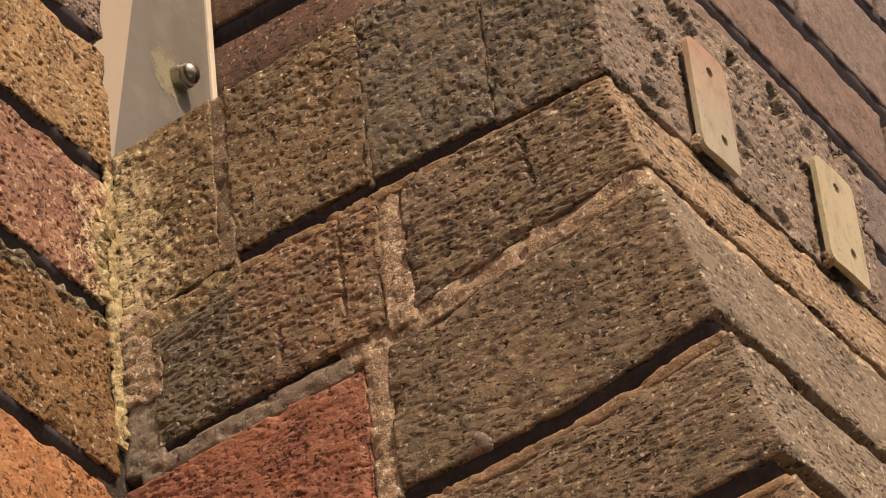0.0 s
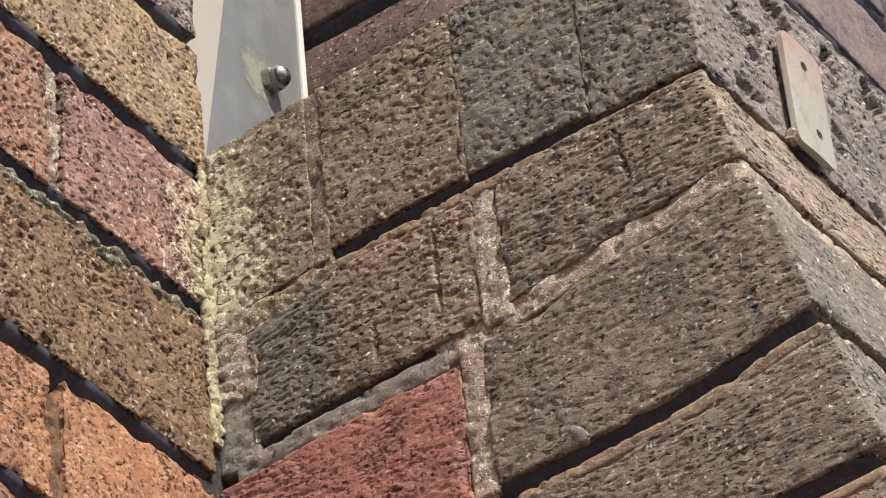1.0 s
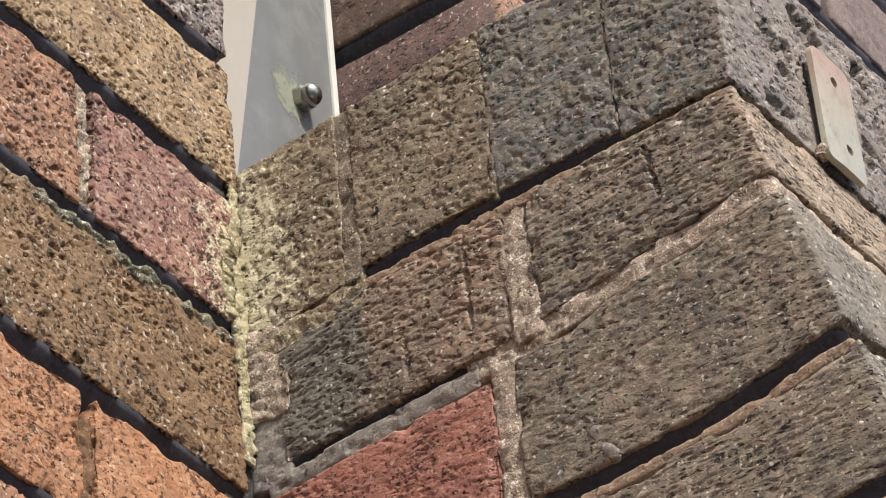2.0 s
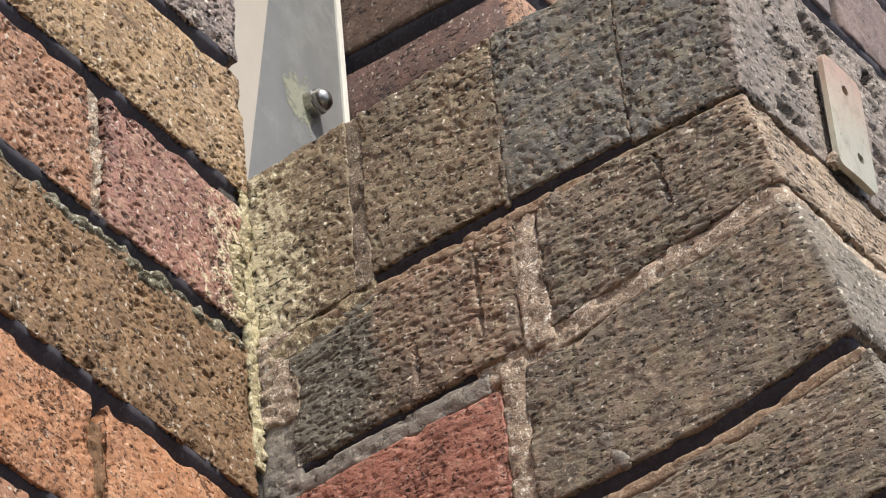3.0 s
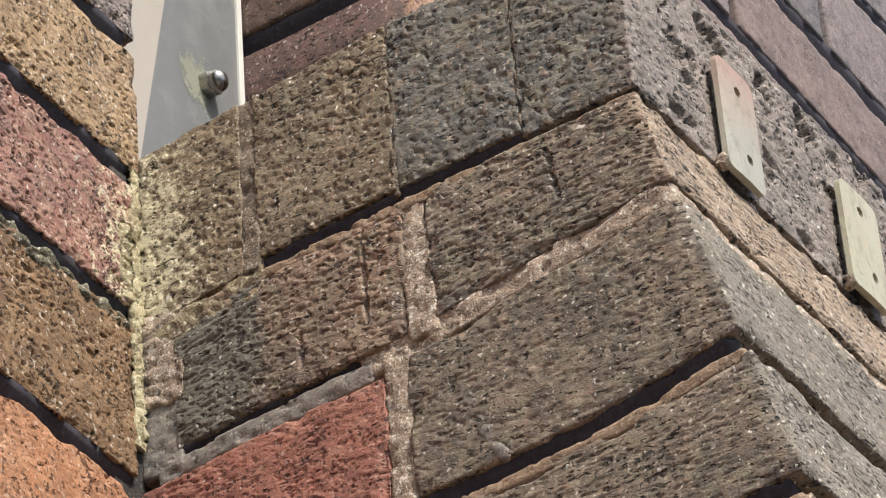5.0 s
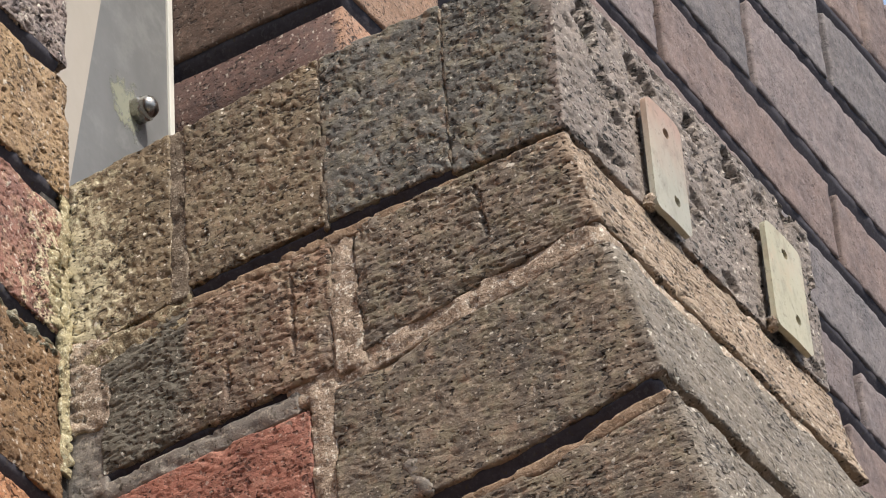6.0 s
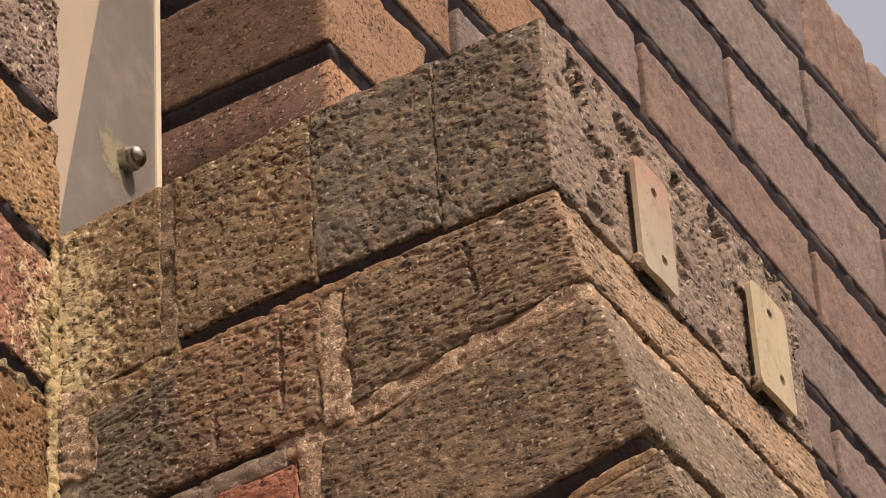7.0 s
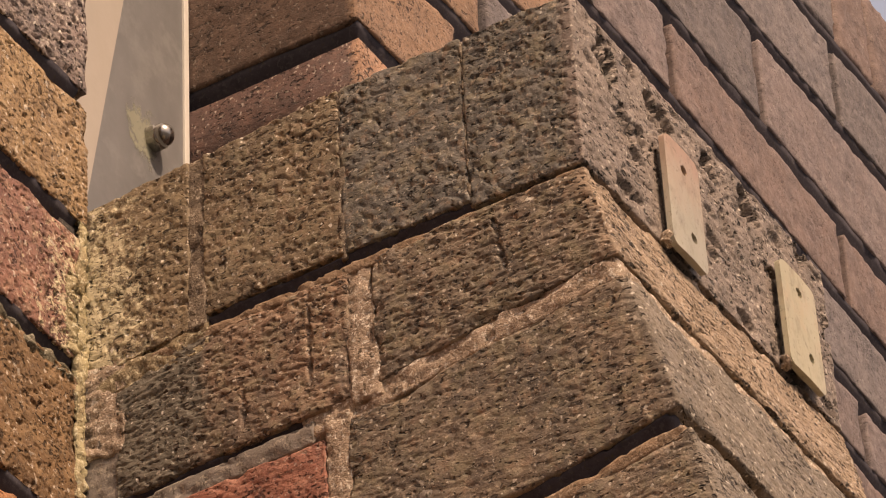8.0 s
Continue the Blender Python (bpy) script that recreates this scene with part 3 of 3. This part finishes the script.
for j, (z0, z1) in enumerate(levels):
    k = j - 32                       # course 0 lies just under the pier's coping
    perps, kinds = LEFT.get(k, ([-0.105 - 0.11 * (j % 2)], []))
    near = k in LEFT and -2 <= k <= 3
    perps = list(perps)
    while perps[-1] > -2.0:
        perps.append(max(-2.204, perps[-1] - 0.225))
    right = -0.0005 if z0 > 0.05 else -0.005
    for m, left in enumerate(perps):
        close = near and m < 2
        mat = kinds[m] if m < len(kinds) else rng.choice(mats)
        block((W - 0.1, left + 0.004, H + z0 + 0.0042), (W, right, H + z1 - 0.0042), mat, wall_left, step=(0.0007 if k > -2 else 0.0018) if close else 0.03, coarse=(0.02 if close else 0, 0, 0), fine_from=-0.18 if close else None, warp=dip, long=(0.8, 0.8, 1.2),
              r=0.0010, rough=0.0004, pits=0.0015 if mat != ORANGE else 0.0008, wear=0.004 if mat != ORANGE else 0.006, seed=600 + 9 * j + m,
              into=None if k > -8 and m < 8 else left_rest)
        right = left - 0.004

link_rest("brickwork", left_rest, wall_left, "lower courses of tan and orange brick")


def wall_fill(lo, hi, mat, seed, name="mortar_joint", step=0.0018, rough=0.003, label=""):
    return block((lo[0], lo[1], lo[2] + H), (hi[0], hi[1], hi[2] + H), mat, wall_left, step=step, coarse=(0.01, 0, 0), r=0.0025, rough=rough, pits=0.002, wear=0.003, warp=dip, seed=seed, name=name, label=label)


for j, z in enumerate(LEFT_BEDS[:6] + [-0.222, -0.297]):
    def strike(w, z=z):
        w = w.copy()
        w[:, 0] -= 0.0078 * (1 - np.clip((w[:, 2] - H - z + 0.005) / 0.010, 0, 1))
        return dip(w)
    block((W - 0.03, -0.5, H + z - 0.0060), (W - 0.0008, -0.006, H + z + 0.0060), SHADE, wall_left, step=0.003, coarse=(0.01, 0, 0), r=0.001, rough=0.0005, pits=0, wear=0.0005, warp=strike, seed=830 + j, name="mortar_joint")
block((W - 0.10, -0.016, H - 0.4), (W - 0.0035, 0.012, H + 0.080), MORTAR, wall_left, step=0.01, r=0.001, rough=0.001, pits=0, wear=0, seed=845, name="mortar_joint")
wall_fill((W - 0.03, -0.1045, 0.004), (W - 0.0012, -0.0935, 0.070), SANDY, 801)
wall_fill((W - 0.03, -0.1100, -0.145), (W - 0.0022, -0.0965, -0.0915), EARTH, 802, rough=0.001)
wall_fill((W - 0.03, -0.2, -0.0110), (W + 0.0006, -0.010, -0.0015), CRUMB, 803, step=0.0011, rough=0.0040, label="crumbling dark mortar with moss")

# ---- the taller wall behind, with a reveal facing the pier and a brick-on-edge coping ----
A, B = 0.263, -0.2553                # planes of its reveal and of its long face
BACK_BEDS = [0.388, 0.469, 0.529, 0.601, 0.677, 0.761, 0.845]


def settle(w):
    w = w.copy()
    z = w[:, 2] - H
    w[:, 2] -= 0.06 * np.clip(w[:, 1] - 0.65, 0, 0.6) * np.clip((0.73 - z) / 0.06, 0, 1)
    return w


wall_back = tagged(block((B - 0.205, A + 0.018, 0.0), (B - 0.018, 5.0, H + 0.935), MORTAR, None, step=0.08, r=0.002, rough=0.001, pits=0, wear=0, name="wall_back"),
                   "tall red-brown brick wall with deep raked joints and a brick-on-edge coping", "wall", kind="structure")
BACK = {0: [0.372], 1: [0.402], 2: [0.523], 3: [0.406], 4: [0.540], 5: [0.434]}
blevels = [(0.388 - 0.0755 * (j + 1), 0.388 - 0.0755 * j) for j in range(38)][::-1]
blevels += list(zip(BACK_BEDS[:-1], BACK_BEDS[1:]))
far = [FAR_A, FAR_B, FAR_C]
back_rest = []
for j, (z0, z1) in enumerate(blevels):
    k = j - 38
    perps = list(BACK.get(k, [0.37 + 0.115 * (j % 2)]))
    while perps[-1] < 5.0:
        perps.append(perps[-1] + 0.2385)
    left = A
    for m, right in enumerate(perps):
        close = k >= 0 and right < 1.4
        step = 0.0028 if close else 0.04
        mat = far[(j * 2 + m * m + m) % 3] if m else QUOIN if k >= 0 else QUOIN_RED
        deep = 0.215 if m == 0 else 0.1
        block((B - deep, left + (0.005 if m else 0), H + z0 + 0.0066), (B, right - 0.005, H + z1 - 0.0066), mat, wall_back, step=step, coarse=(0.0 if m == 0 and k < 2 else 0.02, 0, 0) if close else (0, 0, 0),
              r=0.0010, rough=0.0004, pits=0.0006, wear=0.0025, warp=settle, seed=2000 + 13 * j + m,
              into=None if k > -8 and right < 3.2 else back_rest)
        left = right
link_rest("brickwork", back_rest, wall_back, "lower courses of red-brown brick")
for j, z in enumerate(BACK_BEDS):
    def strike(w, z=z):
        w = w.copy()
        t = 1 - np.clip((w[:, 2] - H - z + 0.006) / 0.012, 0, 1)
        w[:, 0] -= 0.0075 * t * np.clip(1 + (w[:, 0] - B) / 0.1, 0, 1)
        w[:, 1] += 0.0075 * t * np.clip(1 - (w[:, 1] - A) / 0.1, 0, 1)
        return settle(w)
    block((B - 0.205, A + 0.0010, H + z - 0.0075), (B - 0.0010, 1.6, H + z + 0.0075), SHADE, wall_back, step=0.004, coarse=(0.05, 0.012, 0), r=0.001, rough=0.001, pits=0.001, wear=0.001, warp=strike, seed=870 + j, name="mortar_joint")
# coping of bricks on edge
y = 0.2655
m = 0
while y < 3.0:
    x = 0.058 if m != 12 else 0.051
    drop = (0.0, 0.002, -0.001, 0.001)[m % 4] + (0.004 if m > 12 else 0)
    block((B - 0.21, y, H + 0.850), (B, y + x, H + 0.952 - drop), far[(m * 5 + m // 3) % 3], wall_back, step=0.004 if y < 1.3 else 0.03, coarse=(0.03, 0, 0) if y < 1.3 else (0, 0, 0), r=0.007, rough=0.0012, pits=0.0007, wear=0.005,
          seed=5000 + m)
    block((B - 0.2, y + x - 0.001, H + 0.850), (B - 0.0045, y + 0.0615, H + (0.940 if m != 12 else 0.915) - drop), BUFF, wall_back, step=0.006 if y < 1.3 else 0.03, coarse=(0.03, 0, 0) if y < 1.3 else (0, 0, 0), r=0.001, name="mortar_joint", seed=5500 + m)
    y += 0.0605
    m += 1


# ---- steel panel set half a brick deep in the opening, with a domed nut ----
def prism(points, x0, x1):
    """A flat shape in y and z, x0 to x1 thick."""
    b = bmesh.new()
    front = [b.verts.new((x1, y, z)) for y, z in points]
    rear = [b.verts.new((x0, y, z)) for y, z in points]
    b.faces.new(front)
    b.faces.new(rear[::-1])
    for i in range(len(points)):
        b.faces.new((front[i], rear[i], rear[(i + 1) % len(points)], front[(i + 1) % len(points)]))
    return b


def bevelled(b, width, segments=2):
    bmesh.ops.bevel(b, geom=list(b.edges), offset=width, segments=segments, affect="EDGES", profile=0.5)
    return b


PX = -0.362                          # the panel's front
EDGE0 = 0.2578
panel = thing("steel_panel", (0, 0, 0), "grey galvanised steel panel set back in the wall opening", "panel")
part("sheet", bevelled(prism([(0.002, H - 0.2), (0.2615, H - 0.2), (0.2615, H + 0.93), (0.002, H + 0.93)], PX - 0.005, PX), 0.0008), STEEL, panel)
part("edge_bead", bevelled(prism([(EDGE0, H - 0.199), (0.2620, H - 0.199), (0.2620, H + 0.929), (EDGE0, H + 0.929)], PX - 0.001, PX + 0.0016), 0.0005), BEAD, panel, "pale edge bead")
# thin buff layer over the sheet's left part, with a slanting edge
part("paint_film", prism([(0.003, H - 0.199), (0.0808, H - 0.199), (0.2553, H + 0.68), (0.2553, H + 0.929), (0.003, H + 0.929)], PX - 0.0005, PX + 0.0004), FILM, panel, "thin buff layer")


def dome_nut(x0, y, z, across):
    b = bmesh.new()
    rings = []
    prof = [(0.50, 0.0, 6), (0.577, 0.0006, 6), (0.577, 0.0052, 6), (0.50, 0.0060, 24), (0.475, 0.0064, 24)]
    rad = 0.47 * across
    for a in range(1, 9):
        t = a / 8 * math.pi / 2
        prof.append((0.47 * math.cos(t), 0.0068 + rad * 0.95 * math.sin(t), 24))
    for rr, out, sides in prof:
        ring = []
        for s in range(24):
            t = 2 * math.pi * (s + 0.5) / 24
            q = rr * across
            if sides == 6:
                u = (t + 0.3) % (math.pi / 3) - math.pi / 6
                q = min(rr, 0.5 / math.cos(u)) * across
            ring.append(b.verts.new((x0 + out, y + q * math.cos(t), z + q * math.sin(t))))
        rings.append(ring)
    for r0, r1 in zip(rings[:-1], rings[1:]):
        for s in range(24):
            b.faces.new((r0[s], r0[(s + 1) % 24], r1[(s + 1) % 24], r1[s]))
    bmesh.ops.remove_doubles(b, verts=b.verts, dist=1e-6)
    return b


NY, NZ = 0.2290, H + 0.3385
nut = part("dome_nut", dome_nut(PX, NY, NZ, 0.0138), NUT, panel, "domed steel nut")
for f in nut.data.polygons:
    f.use_smooth = abs(f.normal.x) > 0.15
b = bmesh.new()
mid = b.verts.new((PX + 0.0005, NY, NZ))
vs = []
for s in range(64):
    t = 2 * math.pi * s / 64
    q = 0.024 * (1 + 0.06 * math.sin(3 * t + 1) + 0.04 * math.sin(5 * t))
    vs.append(b.verts.new((PX + 0.0003, min(NY + q * math.cos(t), EDGE0), NZ + q * math.sin(t))))
for s in range(64):
    b.faces.new((mid, vs[s], vs[(s + 1) % 64]))
smear = part("residue", b, RESIDUE, panel, "pale sealant smear round the nut")


# ---- two small drilled plates fixed on the pier's flank ----
def clip(y0, y1, z0, z1, mat, holes, label, tilt, lump):
    ob = thing("fixing_plate", (0, 0, 0), label, "bracket", "plates on the pier")
    ny, nz = 26, 44
    b = bmesh.new()
    hole = 0.0026

    def inside(y, z):
        return any((y - hy) ** 2 + (z - hz) ** 2 < hole ** 2 for hy, hz in holes)

    # front and rear sheets with round holes cut from a grid whose near vertices move onto the rim
    def spot(i, k):
        y, z = y0 + (y1 - y0) * i / ny, z0 + (z1 - z0) * k / nz
        for hy, hz in holes:
            dy, dz = y - hy, z - hz
            d = math.hypot(dy, dz)
            if hole * 0.75 < d < hole * 1.3:
                y, z = hy + dy / d * hole, hz + dz / d * hole
        # eased corners
        c = 0.004
        for cy, sy in ((y0, 1), (y1, -1)):
            for cz, sz in ((z0, 1), (z1, -1)):
                py, pz = (y - cy) * sy, (z - cz) * sz
                if py < c and pz < c:
                    d = math.hypot(c - py, c - pz)
                    if d > c:
                        y, z = cy + sy * (c - (c - py) * c / d), cz + sz * (c - (c - pz) * c / d)
        return y, z

    cells = [(i, k) for i in range(ny) for k in range(nz)]
    keep = [c for c in cells if not any(math.hypot(y0 + (y1 - y0) * (c[0] + .5) / ny - hy, z0 + (z1 - z0) * (c[1] + .5) / nz - hz) < hole * 0.95 for hy, hz in holes)]
    sheets = []
    for level in (0.0030, 0.0055):
        vs = {}
        for i, k in keep:
            for c in ((i, k), (i + 1, k), (i + 1, k + 1), (i, k + 1)):
                if c not in vs:
                    y, z = spot(*c)
                    bulge = 0.0006 * math.sin(math.pi * (y - y0) / (y1 - y0)) if level > 0.004 else 0
                    vs[c] = b.verts.new((level + bulge + tilt * (y - y0), y, z + H))
        sheets.append(vs)
    kept = set(keep)
    for i, k in keep:
        cs = ((i, k), (i + 1, k), (i + 1, k + 1), (i, k + 1))
        b.faces.new([sheets[1][c] for c in cs])
        b.faces.new([sheets[0][c] for c in reversed(cs)])
        for (di, dk), (c0, c1) in (((0, -1), (cs[0], cs[1])), ((1, 0), (cs[1], cs[2])), ((0, 1), (cs[2], cs[3])), ((-1, 0), (cs[3], cs[0]))):
            if (i + di, k + dk) not in kept:
                b.faces.new((sheets[0][c0], sheets[0][c1], sheets[1][c1], sheets[1][c0]))
    body = part("plate", b, mat, ob)
    # mortar dabs that hold it off the brick
    block((-0.002, y0 + 0.004, H + z0 + 0.004), (0.0033, y1 - 0.006, H + z1 - 0.006), GREYM, ob, step=0.002, r=0.002, rough=0.001, name="mortar_bed", seed=71)
    block((-0.002, y0 - lump, H + z0 - 0.001), (0.0055, y0 + 0.006, H + z0 + 0.007), SANDY, ob, step=0.0015, r=0.003, rough=0.004, name="mortar_lump", seed=int(y0 * 1000), label="lump of old mortar")
    return ob


clip(0.0630, 0.0925, 0.0020, 0.0595, CLIP_A, [(0.0775, 0.0475), (0.0810, 0.0145)], "small drilled metal plate with rust tint on the pier", 0.0, 0.003)
clip(0.1655, 0.1985, 0.0045, 0.0600, CLIP_B, [(0.1810, 0.0495), (0.1860, 0.0175)], "small drilled plate with cream paint on the pier", 0.0, 0.001)
